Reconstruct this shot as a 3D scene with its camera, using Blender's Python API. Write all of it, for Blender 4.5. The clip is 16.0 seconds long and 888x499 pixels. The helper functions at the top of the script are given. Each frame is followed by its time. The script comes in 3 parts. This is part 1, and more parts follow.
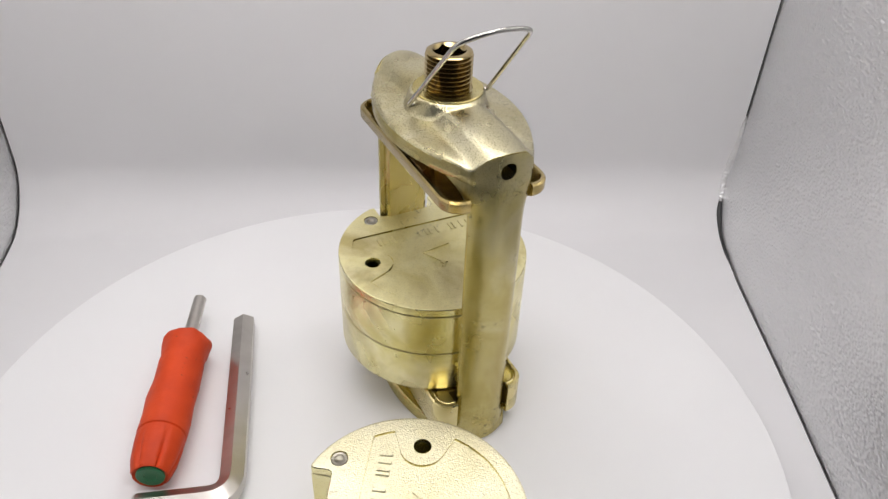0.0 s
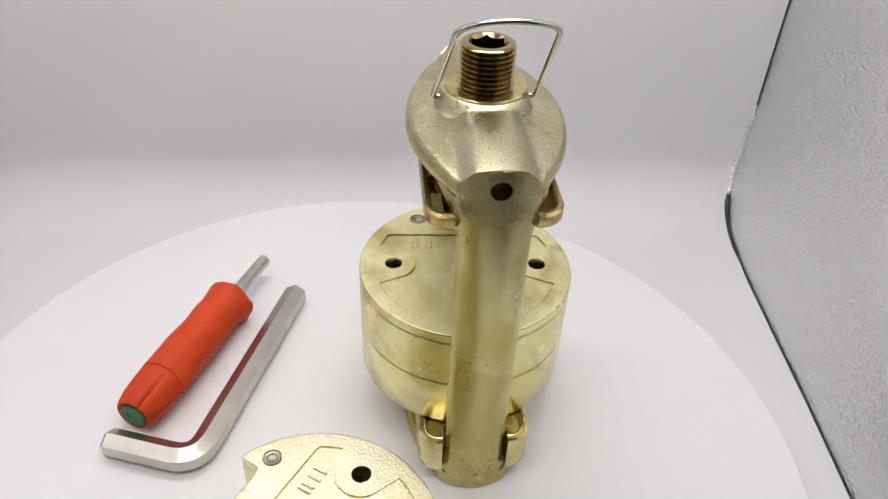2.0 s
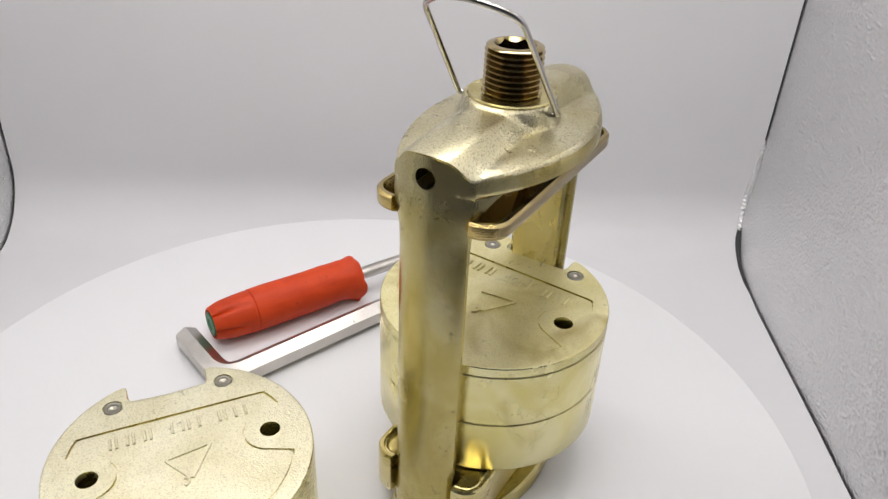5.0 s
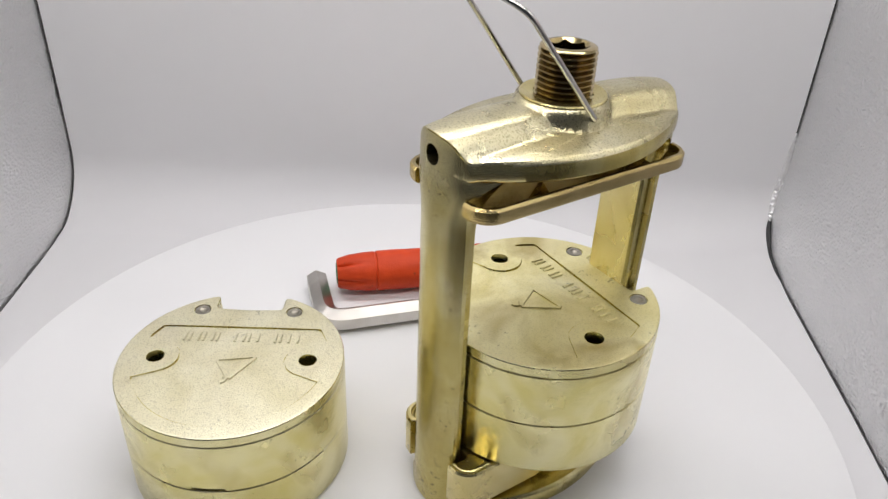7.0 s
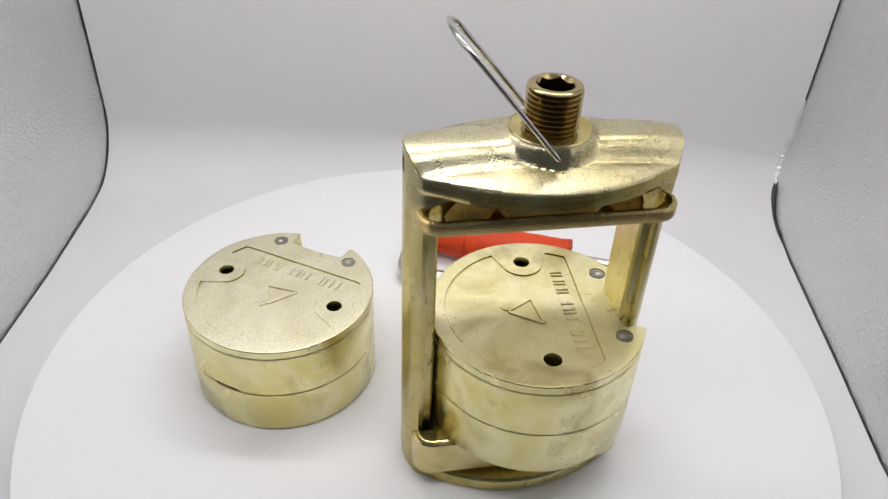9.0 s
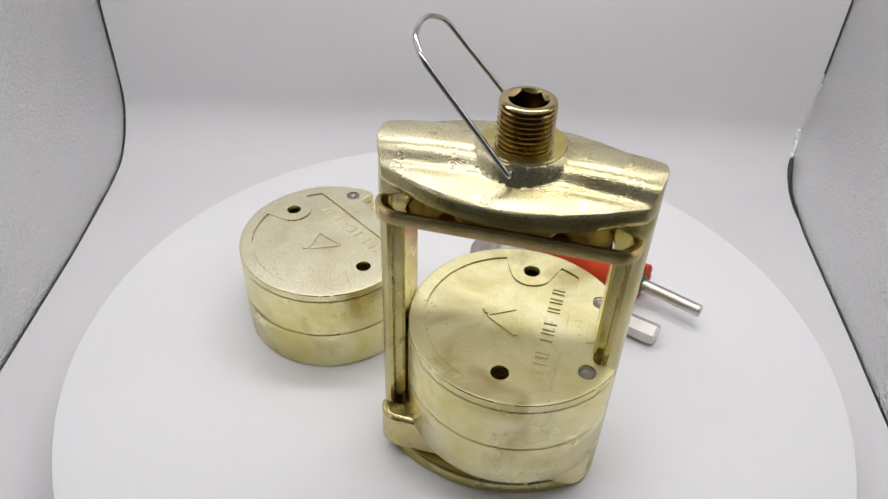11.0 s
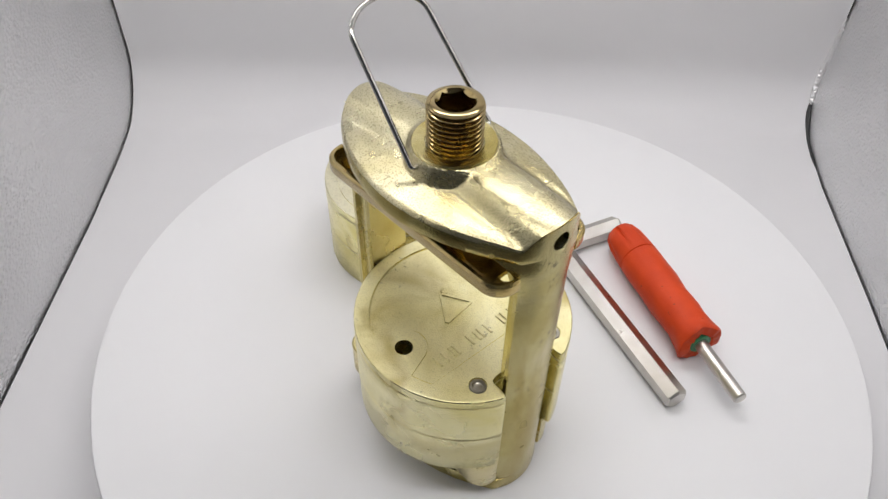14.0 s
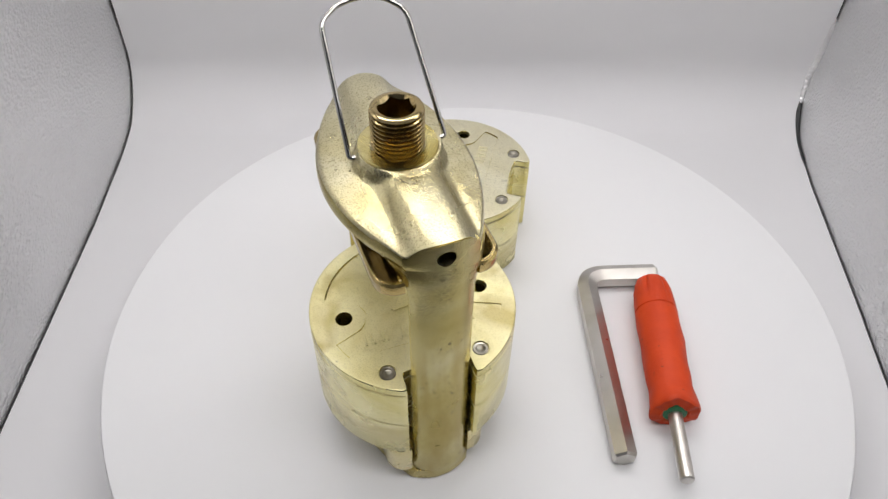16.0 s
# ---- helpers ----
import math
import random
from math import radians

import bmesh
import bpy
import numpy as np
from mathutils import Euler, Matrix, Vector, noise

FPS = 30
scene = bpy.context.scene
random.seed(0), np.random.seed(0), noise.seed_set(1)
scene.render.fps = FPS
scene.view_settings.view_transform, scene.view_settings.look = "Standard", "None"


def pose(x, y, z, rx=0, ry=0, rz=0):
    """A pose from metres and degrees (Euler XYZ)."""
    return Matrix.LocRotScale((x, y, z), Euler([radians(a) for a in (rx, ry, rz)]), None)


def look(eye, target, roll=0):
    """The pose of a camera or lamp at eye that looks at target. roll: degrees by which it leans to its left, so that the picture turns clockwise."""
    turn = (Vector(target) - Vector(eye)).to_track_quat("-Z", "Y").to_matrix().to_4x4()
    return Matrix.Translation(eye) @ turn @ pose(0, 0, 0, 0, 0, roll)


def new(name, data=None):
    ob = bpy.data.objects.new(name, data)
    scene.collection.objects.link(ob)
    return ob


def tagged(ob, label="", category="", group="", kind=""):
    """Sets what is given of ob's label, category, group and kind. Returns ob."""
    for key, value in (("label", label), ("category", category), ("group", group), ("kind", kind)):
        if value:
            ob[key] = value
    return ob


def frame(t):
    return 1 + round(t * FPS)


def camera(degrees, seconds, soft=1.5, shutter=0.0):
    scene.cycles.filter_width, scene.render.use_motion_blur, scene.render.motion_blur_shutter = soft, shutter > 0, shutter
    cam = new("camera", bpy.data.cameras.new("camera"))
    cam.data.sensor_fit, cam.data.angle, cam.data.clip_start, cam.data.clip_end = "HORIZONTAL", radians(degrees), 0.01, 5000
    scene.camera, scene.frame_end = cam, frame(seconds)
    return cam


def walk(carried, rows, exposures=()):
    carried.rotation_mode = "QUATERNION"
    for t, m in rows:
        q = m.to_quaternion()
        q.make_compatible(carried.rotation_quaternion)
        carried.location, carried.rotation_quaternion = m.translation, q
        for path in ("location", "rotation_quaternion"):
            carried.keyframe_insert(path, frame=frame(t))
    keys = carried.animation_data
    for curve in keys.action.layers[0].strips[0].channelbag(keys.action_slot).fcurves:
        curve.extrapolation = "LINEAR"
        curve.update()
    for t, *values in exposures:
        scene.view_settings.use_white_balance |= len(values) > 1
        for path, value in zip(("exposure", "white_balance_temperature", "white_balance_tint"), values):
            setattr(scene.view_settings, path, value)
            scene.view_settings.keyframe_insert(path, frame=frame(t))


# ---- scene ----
# Light tent with a motorised turntable; metres, z = 0 is the top of the disc,
# the disc's axis is the world's z axis.
cam = camera(60.52, 16.0, soft=1.4)
PATH = [
    (0.0, look((0.0102, -0.1957, 0.2488), (0.0292, 0.0408, 0.0653), 2.32)),
    (0.5, look((0.0132, -0.1873, 0.2427), (0.0326, 0.0488, 0.0586), 2.46)),
    (1.0, look((0.0130, -0.1808, 0.2367), (0.0330, 0.0543, 0.0514), 2.47)),
    (1.5, look((0.0125, -0.1779, 0.2345), (0.0326, 0.0568, 0.0487), 2.48)),
    (2.0, look((0.0134, -0.1771, 0.2339), (0.0335, 0.0583, 0.0489), 2.59)),
    (2.5, look((0.0139, -0.1754, 0.2298), (0.0331, 0.0614, 0.0466), 2.71)),
    (3.0, look((0.0158, -0.1767, 0.2207), (0.0336, 0.0625, 0.0406), 2.81)),
    (3.5, look((0.0207, -0.1804, 0.2142), (0.0364, 0.0624, 0.0388), 2.84)),
    (4.0, look((0.0240, -0.1842, 0.2117), (0.0373, 0.0633, 0.0428), 2.71)),
    (6.5, look((0.0142, -0.2180, 0.2062), (0.0202, 0.0389, 0.0513), 2.68)),
    (7.0, look((0.0092, -0.2193, 0.2078), (0.0127, 0.0355, 0.0495), 2.51)),
    (7.5, look((0.0060, -0.2243, 0.2155), (0.0081, 0.0277, 0.0526), 2.41)),
    (8.0, look((0.0035, -0.2282, 0.2219), (0.0048, 0.0194, 0.0526), 2.42)),
    (8.5, look((0.0025, -0.2298, 0.2304), (0.0042, 0.0134, 0.0547), 2.67)),
    (11.0, look((-0.0073, -0.2261, 0.2486), (-0.0071, 0.0031, 0.0550), 2.22)),
    (11.5, look((-0.0073, -0.2226, 0.2506), (-0.0065, 0.0043, 0.0544), 2.26)),
    (12.0, look((-0.0096, -0.2201, 0.2511), (-0.0082, 0.0040, 0.0516), 2.24)),
    (12.5, look((-0.0100, -0.2156, 0.2517), (-0.0084, 0.0041, 0.0475), 2.09)),
    (13.0, look((-0.0123, -0.2104, 0.2548), (-0.0111, 0.0049, 0.0458), 1.79)),
    (13.5, look((-0.0139, -0.2090, 0.2617), (-0.0136, 0.0021, 0.0485), 1.33)),
    (14.0, look((-0.0158, -0.2113, 0.2657), (-0.0161, -0.0033, 0.0495), 0.99)),
    (14.5, look((-0.0153, -0.2153, 0.2731), (-0.0160, -0.0090, 0.0552), 0.71)),
    (15.0, look((-0.0147, -0.2167, 0.2771), (-0.0148, -0.0119, 0.0579), 0.79)),
    (15.5, look((-0.0161, -0.2131, 0.2777), (-0.0155, -0.0095, 0.0574), 0.83)),
    (16.0, look((-0.0171, -0.2107, 0.2791), (-0.0155, -0.0073, 0.0586), 1.04)),
]
walk(cam, PATH, [(0.0, 0.0, 6590, 10.7), (4.0, 0.0, 6580, 10.6), (8.5, 0.0, 6500, 10), (11.0, -0.08, 6450, 10), (12.5, -0.10, 6500, 10), (16.0, -0.08, 6500, 10)])

# ---- light ----
world = bpy.data.worlds.new("room_light")
world.use_nodes = True
scene.world = world
world.node_tree.nodes["Background"].inputs[0].default_value = (0.86, 0.9, 1.0, 1)
world.node_tree.nodes["Background"].inputs[1].default_value = 0.09


def strip_lamp(name, x, y, z, sx, sy, watts, tilt=0.0):
    data = bpy.data.lights.new(name, "AREA")
    data.shape, data.size, data.size_y, data.energy = "RECTANGLE", sx, sy, watts
    data.color = (1.0, 0.972, 0.955)
    ob = new(name, data)
    ob.matrix_world = pose(x, y, z, tilt, 0, 0)
    return ob


strip_lamp("led_light_back", 0, 0.10, 0.425, 0.36, 0.05, 0.77, -6)
strip_lamp("led_light_front", 0, -0.14, 0.425, 0.36, 0.05, 0.77, 10)


# ---- materials ----
def mat(name):
    m = bpy.data.materials.new(name)
    m.use_nodes = True
    nt = m.node_tree
    return m, nt, nt.nodes["Principled BSDF"]


def node(nt, kind, **inputs):
    n = nt.nodes.new(kind)
    for key, value in inputs.items():
        n.inputs[key.replace("_", " ")].default_value = value
    return n


def noise_tex(nt, scale, detail=4.0, rough=0.55, distort=0.0, stretch=1.0):
    tc = nt.nodes.new("ShaderNodeTexCoord")
    n = node(nt, "ShaderNodeTexNoise", Scale=scale, Detail=detail, Roughness=rough, Distortion=distort)
    mp = nt.nodes.new("ShaderNodeMapping")
    mp.inputs["Scale"].default_value = (1, 1, stretch)
    nt.links.new(tc.outputs["Object"], mp.inputs["Vector"])
    nt.links.new(mp.outputs["Vector"], n.inputs["Vector"])
    return n


def ramp(nt, source, stops):
    r = nt.nodes.new("ShaderNodeValToRGB")
    el = r.color_ramp.elements
    while len(el) < len(stops):
        el.new(0.5)
    for e, (p, c) in zip(el, stops):
        e.position, e.color = p, (*c, 1) if len(c) == 3 else c
    nt.links.new(source, r.inputs["Fac"])
    return r


def grey(v):
    return (v, v, v)


def bump(nt, bsdf, sources, distance=0.0002):
    last = None
    for out, strength, dist in sources:
        b = node(nt, "ShaderNodeBump", Strength=strength, Distance=dist)
        nt.links.new(out, b.inputs["Height"])
        if last:
            nt.links.new(last.outputs["Normal"], b.inputs["Normal"])
        last = b
    nt.links.new(last.outputs["Normal"], bsdf.inputs["Normal"])


def zinc(name, dark, mid, light, rough, grain, grain_scale=900.0, spots=0.0, waves=0.05, stain=0.0, streak=1.0, grit=0.0):
    """Yellow-passivated zinc plating: cloudy tint, cast grain, dark spots."""
    m, nt, b = mat(name)
    b.inputs["Metallic"].default_value = 1.0
    big = noise_tex(nt, 34.0, 3.0, 0.6, 0.6)
    col = ramp(nt, big.outputs["Fac"], [(0.3, dark), (0.5, mid), (0.7, light)])
    out = col.outputs["Color"]
    if stain:
        st = noise_tex(nt, 40.0 if streak == 1.0 else 75.0, 3.0, 0.55, 0.5, streak)
        sm = ramp(nt, st.outputs["Fac"], [(0.50, grey(0)), (0.68, grey(stain))])
        tone = nt.nodes.new("ShaderNodeMixRGB")
        tone.inputs["Color2"].default_value = (0.40, 0.31, 0.09, 1)
        nt.links.new(sm.outputs["Color"], tone.inputs["Fac"])
        nt.links.new(out, tone.inputs["Color1"])
        out = tone.outputs["Color"]
    if spots:
        sp = noise_tex(nt, 420.0, 3.0, 0.65)
        where = noise_tex(nt, 60.0, 2.0, 0.5)
        start = 0.60 if streak != 1.0 else 0.63
        mask = ramp(nt, sp.outputs["Fac"], [(start, grey(0)), (start + 0.07, grey(spots))])
        area = ramp(nt, where.outputs["Fac"], [(0.46 if streak != 1.0 else 0.5, grey(0)), (0.6, grey(1))])
        mul = nt.nodes.new("ShaderNodeMath")
        mul.operation = "MULTIPLY"
        nt.links.new(mask.outputs["Color"], mul.inputs[0])
        nt.links.new(area.outputs["Color"], mul.inputs[1])
        mix = nt.nodes.new("ShaderNodeMixRGB")
        mix.inputs["Color2"].default_value = (0.1, 0.085, 0.05, 1)
        nt.links.new(mul.outputs[0], mix.inputs["Fac"])
        nt.links.new(out, mix.inputs["Color1"])
        out = mix.outputs["Color"]
    if grit:  # darker pits between the grains of the casting
        gn = noise_tex(nt, 2000.0, 1.0, 0.6)
        gm = ramp(nt, gn.outputs["Fac"], [(0.52, grey(0)), (0.66, grey(grit))])
        pit = nt.nodes.new("ShaderNodeMixRGB")
        pit.inputs["Color2"].default_value = (0.17, 0.14, 0.07, 1)
        nt.links.new(gm.outputs["Color"], pit.inputs["Fac"])
        nt.links.new(out, pit.inputs["Color1"])
        out = pit.outputs["Color"]
    nt.links.new(out, b.inputs["Base Color"])
    rr = noise_tex(nt, 70.0, 4.0)
    rmp = ramp(nt, rr.outputs["Fac"], [(0.3, grey(rough - 0.03)), (0.7, grey(rough + 0.06))])
    nt.links.new(rmp.outputs["Color"], b.inputs["Roughness"])
    fine = noise_tex(nt, grain_scale, 0.0, 0.5)
    wavy = noise_tex(nt, 90.0, 3.0, 0.5)
    bump(nt, b, [(fine.outputs["Fac"], grain, 0.0003), (wavy.outputs["Fac"], waves, 0.0008)])
    return m


ZINC_FRAME = zinc("zinc_frame", (0.42, 0.34, 0.10), (0.55, 0.47, 0.195), (0.64, 0.575, 0.33), 0.23, 0.13, 2600.0, 0.65, 0.04, 0.75, 0.16, 0.22)
ZINC_CAST = zinc("zinc_cast", (0.48, 0.42, 0.225), (0.58, 0.53, 0.335), (0.65, 0.61, 0.445), 0.27, 0.30, 2500.0, 0.6, 0.01, 0.22, 1.0, 0.5)
ZINC_PUCK = zinc("zinc_puck", (0.69, 0.605, 0.215), (0.81, 0.745, 0.39), (0.87, 0.82, 0.53), 0.24, 0.22, 2300.0, 0.45, 0.02, 0.55)
ZINC_LID = zinc("zinc_lid", (0.68, 0.61, 0.29), (0.79, 0.735, 0.43), (0.84, 0.80, 0.54), 0.47, 0.42, 2700.0, 0.5, 0.02, 0.7, 1.0, 0.14)
ZINC_PALE = zinc("zinc_pale", (0.66, 0.615, 0.41), (0.74, 0.70, 0.51), (0.78, 0.75, 0.58), 0.40, 0.50, 2500.0, 0.4, 0.02, 0.15, 1.0, 0.26)
ZINC_INNER = zinc("zinc_inner", (0.62, 0.52, 0.22), (0.72, 0.63, 0.33), (0.78, 0.70, 0.42), 0.26, 0.2, 1700.0, 0.1)
# Tray plating in two tones: outer carries dark reflections, inside the bounced gold light.
ZINC_SHADED_TRAY = zinc("zinc_shaded_tray", (0.29, 0.215, 0.08), (0.37, 0.285, 0.125), (0.44, 0.35, 0.17), 0.19, 0.2, 2300.0)
ZINC_LIT_TRAY = zinc("zinc_lit_tray", (0.47, 0.34, 0.10), (0.57, 0.43, 0.16), (0.64, 0.50, 0.22), 0.22, 0.15, 2300.0)
BRONZE = zinc("bronze_screw", (0.32, 0.245, 0.11), (0.40, 0.315, 0.16), (0.48, 0.385, 0.21), 0.13, 0.05)
RIVET = zinc("rivet_steel", (0.28, 0.26, 0.21), (0.34, 0.32, 0.27), (0.40, 0.38, 0.32), 0.32, 0.3, 1500.0)
STEEL = zinc("bright_steel", (0.47, 0.44, 0.405), (0.56, 0.535, 0.50), (0.63, 0.61, 0.58), 0.30, 0.05, 2300.0, 0.0, 0.006)
WIRE = zinc("spring_wire", (0.38, 0.37, 0.35), (0.47, 0.46, 0.44), (0.55, 0.54, 0.52), 0.08, 0.03)


def plain(name, colour, rough, var=0.08, scale=40.0, grain=0.1, grain_scale=700.0, spec=0.5):
    m, nt, b = mat(name)
    n = noise_tex(nt, scale, 5.0)
    lo, hi = [tuple(max(0, c * (1 + s * var)) for c in colour) for s in (-1, 1)]
    r = ramp(nt, n.outputs["Fac"], [(0.3, lo), (0.7, hi)])
    nt.links.new(r.outputs["Color"], b.inputs["Base Color"])
    b.inputs["Roughness"].default_value = rough
    b.inputs["Specular IOR Level"].default_value = spec
    f = noise_tex(nt, grain_scale, 3.0)
    bump(nt, b, [(f.outputs["Fac"], grain, 0.0003)])
    return m


def orange_tape():
    m, nt, b = mat("orange_vinyl")
    n = noise_tex(nt, 70.0, 4.0)
    base = ramp(nt, n.outputs["Fac"], [(0.3, (0.50, 0.040, 0.006)), (0.7, (0.63, 0.060, 0.009))])
    sp = noise_tex(nt, 420.0, 2.0, 0.6)
    mask = ramp(nt, sp.outputs["Fac"], [(0.70, grey(0)), (0.76, grey(0.7))])
    mix = nt.nodes.new("ShaderNodeMixRGB")
    mix.inputs["Color2"].default_value = (0.06, 0.035, 0.02, 1)
    nt.links.new(mask.outputs["Color"], mix.inputs["Fac"])
    nt.links.new(base.outputs["Color"], mix.inputs["Color1"])
    nt.links.new(mix.outputs["Color"], b.inputs["Base Color"])
    b.inputs["Roughness"].default_value = 0.55
    b.inputs["Specular IOR Level"].default_value = 0.3
    fold = noise_tex(nt, 150.0, 3.0)
    fine = noise_tex(nt, 1500.0, 2.0)
    bump(nt, b, [(fine.outputs["Fac"], 0.35, 0.0003), (fold.outputs["Fac"], 0.35, 0.0009)])
    return m


ORANGE = orange_tape()
GREEN = plain("green_plastic", (0.03, 0.17, 0.07), 0.45, 0.2, 90.0)
SHEET = plain("white_sheet", (0.725, 0.72, 0.735), 0.62, 0.012, 9.0, 0.03, 300.0, 0.25)
DISC = plain("white_disc", (0.758, 0.758, 0.772), 0.5, 0.01, 11.0, 0.03, 500.0, 0.3)
ROOM = plain("room_surface", (0.16, 0.15, 0.145), 0.6, 0.15, 6.0)
BLACK = plain("plain_black", (0.03, 0.03, 0.031), 0.55, 0.2, 80.0)
LED = bpy.data.materials.new("led_diffuser")
LED.use_nodes = True
LED.node_tree.nodes["Principled BSDF"].inputs["Emission Color"].default_value = (1, 0.985, 0.975, 1)
LED.node_tree.nodes["Principled BSDF"].inputs["Emission Strength"].default_value = 3.0


def silver_fabric():
    """Pebbled reflective lining of the tent."""
    m, nt, b = mat("silver_fabric")
    b.inputs["Metallic"].default_value = 0.9
    tc = nt.nodes.new("ShaderNodeTexCoord")
    n = noise_tex(nt, 8.0, 3.0)
    r = ramp(nt, n.outputs["Fac"], [(0.3, (0.76, 0.76, 0.765)), (0.7, (0.83, 0.83, 0.835))])
    nt.links.new(r.outputs["Color"], b.inputs["Base Color"])
    b.inputs["Roughness"].default_value = 0.36
    v = node(nt, "ShaderNodeTexVoronoi", Scale=620.0, Randomness=1.0)
    v.feature = "SMOOTH_F1"
    mapn = nt.nodes.new("ShaderNodeMapping")
    mapn.inputs["Scale"].default_value = (1, 0.75, 1.15)
    nt.links.new(tc.outputs["Object"], mapn.inputs["Vector"])
    nt.links.new(mapn.outputs["Vector"], v.inputs["Vector"])
    w = noise_tex(nt, 5.0, 2.0)
    bump(nt, b, [(v.outputs["Distance"], 1.0, 0.00095), (w.outputs["Fac"], 0.03, 0.01)])
    return m


SILVER = silver_fabric()


# ---- mesh helpers ----
def finish(bm, angle=32.0):
    bmesh.ops.recalc_face_normals(bm, faces=bm.faces)
    for fc in bm.faces:
        fc.smooth = True
    for e in bm.edges:
        e.smooth = e.is_boundary or (len(e.link_faces) == 2 and e.calc_face_angle(0.0) < radians(angle))


def part(name, bm, material, parent=None, label="", angle=32.0):
    finish(bm, angle)
    me = bpy.data.meshes.new(name)
    bm.to_mesh(me)
    bm.free()
    me.materials.append(material)
    ob = new(name, me)
    if parent:
        ob.parent = parent
    return tagged(ob, label)


def loft(bm, rings, cap_first=True, cap_last=True, closed=True):
    """Joins rings of points (same count) by quads."""
    vs = [[bm.verts.new(p) for p in ring] for ring in rings]
    n = len(rings[0])
    for a, b in zip(vs, vs[1:]):
        for i in range(n if closed else n - 1):
            j = (i + 1) % n
            bm.faces.new((a[i], a[j], b[j], b[i]))
    if cap_first:
        bm.faces.new(vs[0][::-1])
    if cap_last:
        bm.faces.new(vs[-1])
    return vs


def lathe(bm, profile, seg=48, m=None, caps=True):
    """profile: (radius, height) along local z; m places it."""
    m = m or Matrix()
    rings = [[m @ Vector((r * math.cos(2 * math.pi * i / seg), r * math.sin(2 * math.pi * i / seg), z)) for i in range(seg)] for r, z in profile]
    return loft(bm, rings, caps, caps)


def box(bm, x0, x1, y0, y1, z0, z1, m=None):
    m = m or Matrix()
    ring = lambda z: [m @ Vector(p) for p in ((x0, y0, z), (x1, y0, z), (x1, y1, z), (x0, y1, z))]
    return loft(bm, [ring(z0), ring(z1)])


def tube(bm, points, radius, seg=12, caps=True, twist=0.0):
    """A swept tube along a polyline, mitred at its bends."""
    pts = [Vector(p) for p in points]
    rings, side = [], None
    for i, p in enumerate(pts):
        d = ((pts[min(i + 1, len(pts) - 1)] - p).normalized() + (p - pts[max(i - 1, 0)]).normalized()).normalized()
        if side is None:
            side = d.cross(Vector((0, 0, 1)) if abs(d.z) < 0.9 else Vector((1, 0, 0))).normalized()
        side = (side - d * side.dot(d)).normalized()
        up = d.cross(side)
        rad = radius[i] if isinstance(radius, list) else radius
        rings.append([p + rad * (math.cos(a) * side + math.sin(a) * up) for a in [twist + 2 * math.pi * k / seg for k in range(seg)]])
    return loft(bm, rings, caps, caps)


def rounded(points, radius, steps=6):
    """A polyline with its inner corners rounded."""
    pts = [Vector(p) for p in points]
    radii = radius if isinstance(radius, (list, tuple)) else [radius] * len(pts)
    out = [pts[0]]
    for i in range(1, len(pts) - 1):
        a, b, c = pts[i - 1], pts[i], pts[i + 1]
        u, v = (a - b).normalized(), (c - b).normalized()
        half = u.angle(v) / 2
        t = min(radii[i] / math.tan(half), 0.49 * (a - b).length, 0.49 * (c - b).length)
        for k in range(steps + 1):
            s = k / steps
            out.append((b + u * t) * (1 - s) ** 2 + b * 2 * s * (1 - s) + (b + v * t) * s**2)
    return out + [pts[-1]]


def carve(bm, cutter):
    """bm less cutter, both bmeshes; returns a new bmesh."""
    obs = []
    for src in (bm, cutter):
        bmesh.ops.recalc_face_normals(src, faces=src.faces)
        me = bpy.data.meshes.new("carving")
        src.to_mesh(me)
        src.free()
        obs.append(new("carving", me))
    mod = obs[0].modifiers.new("cut", "BOOLEAN")
    mod.operation, mod.solver, mod.object = "DIFFERENCE", "EXACT", obs[1]
    bpy.context.view_layer.update()
    got = bpy.data.meshes.new_from_object(obs[0].evaluated_get(bpy.context.evaluated_depsgraph_get()))
    out = bmesh.new()
    out.from_mesh(got)
    for ob in obs:
        me = ob.data
        bpy.data.objects.remove(ob)
        bpy.data.meshes.remove(me)
    bpy.data.meshes.remove(got)
    return out


# ---- the tent ----
FLOOR_Z = -0.0439
BACK_Y, SWEEP_R, FRONT_Y, TOP_Z = 0.2266, 0.0376, -0.205, 0.43


def edge_x(side, y, z):
    """Where the white sheet meets the side lining, which bulges inwards."""
    if side > 0:
        knots = ((-0.21, 0.2022), (-0.0054, 0.2058), (0.0531, 0.2103), (0.144, 0.2158), (0.1816, 0.2200), (0.2078, 0.2255), (0.2287, 0.2285))
        lift = 0.0042
    else:
        knots = ((-0.21, 0.2206), (-0.0378, 0.2212), (0.1033, 0.2200), (0.166, 0.2220), (0.2078, 0.2260), (0.2287, 0.2272))
        lift = -0.0022
    s = min(max((z + 0.0424) / 0.0523, 0.0), 1.0)
    return float(np.interp(y, [k[0] for k in knots], [k[1] for k in knots])) + lift * s * s * (3 - 2 * s)


def sheet_profile():
    start = -0.1705
    pts = [(start + (BACK_Y - SWEEP_R - start) * i / 24, FLOOR_Z) for i in range(25)]
    for i in range(1, 15):
        a = math.pi / 2 * i / 14
        pts.append((BACK_Y - SWEEP_R + SWEEP_R * math.sin(a), FLOOR_Z + SWEEP_R * (1 - math.cos(a))))
    pts += [(BACK_Y + 0.0003 * i, FLOOR_Z + SWEEP_R + (TOP_Z - FLOOR_Z - SWEEP_R) * i / 14) for i in range(1, 15)]
    return pts


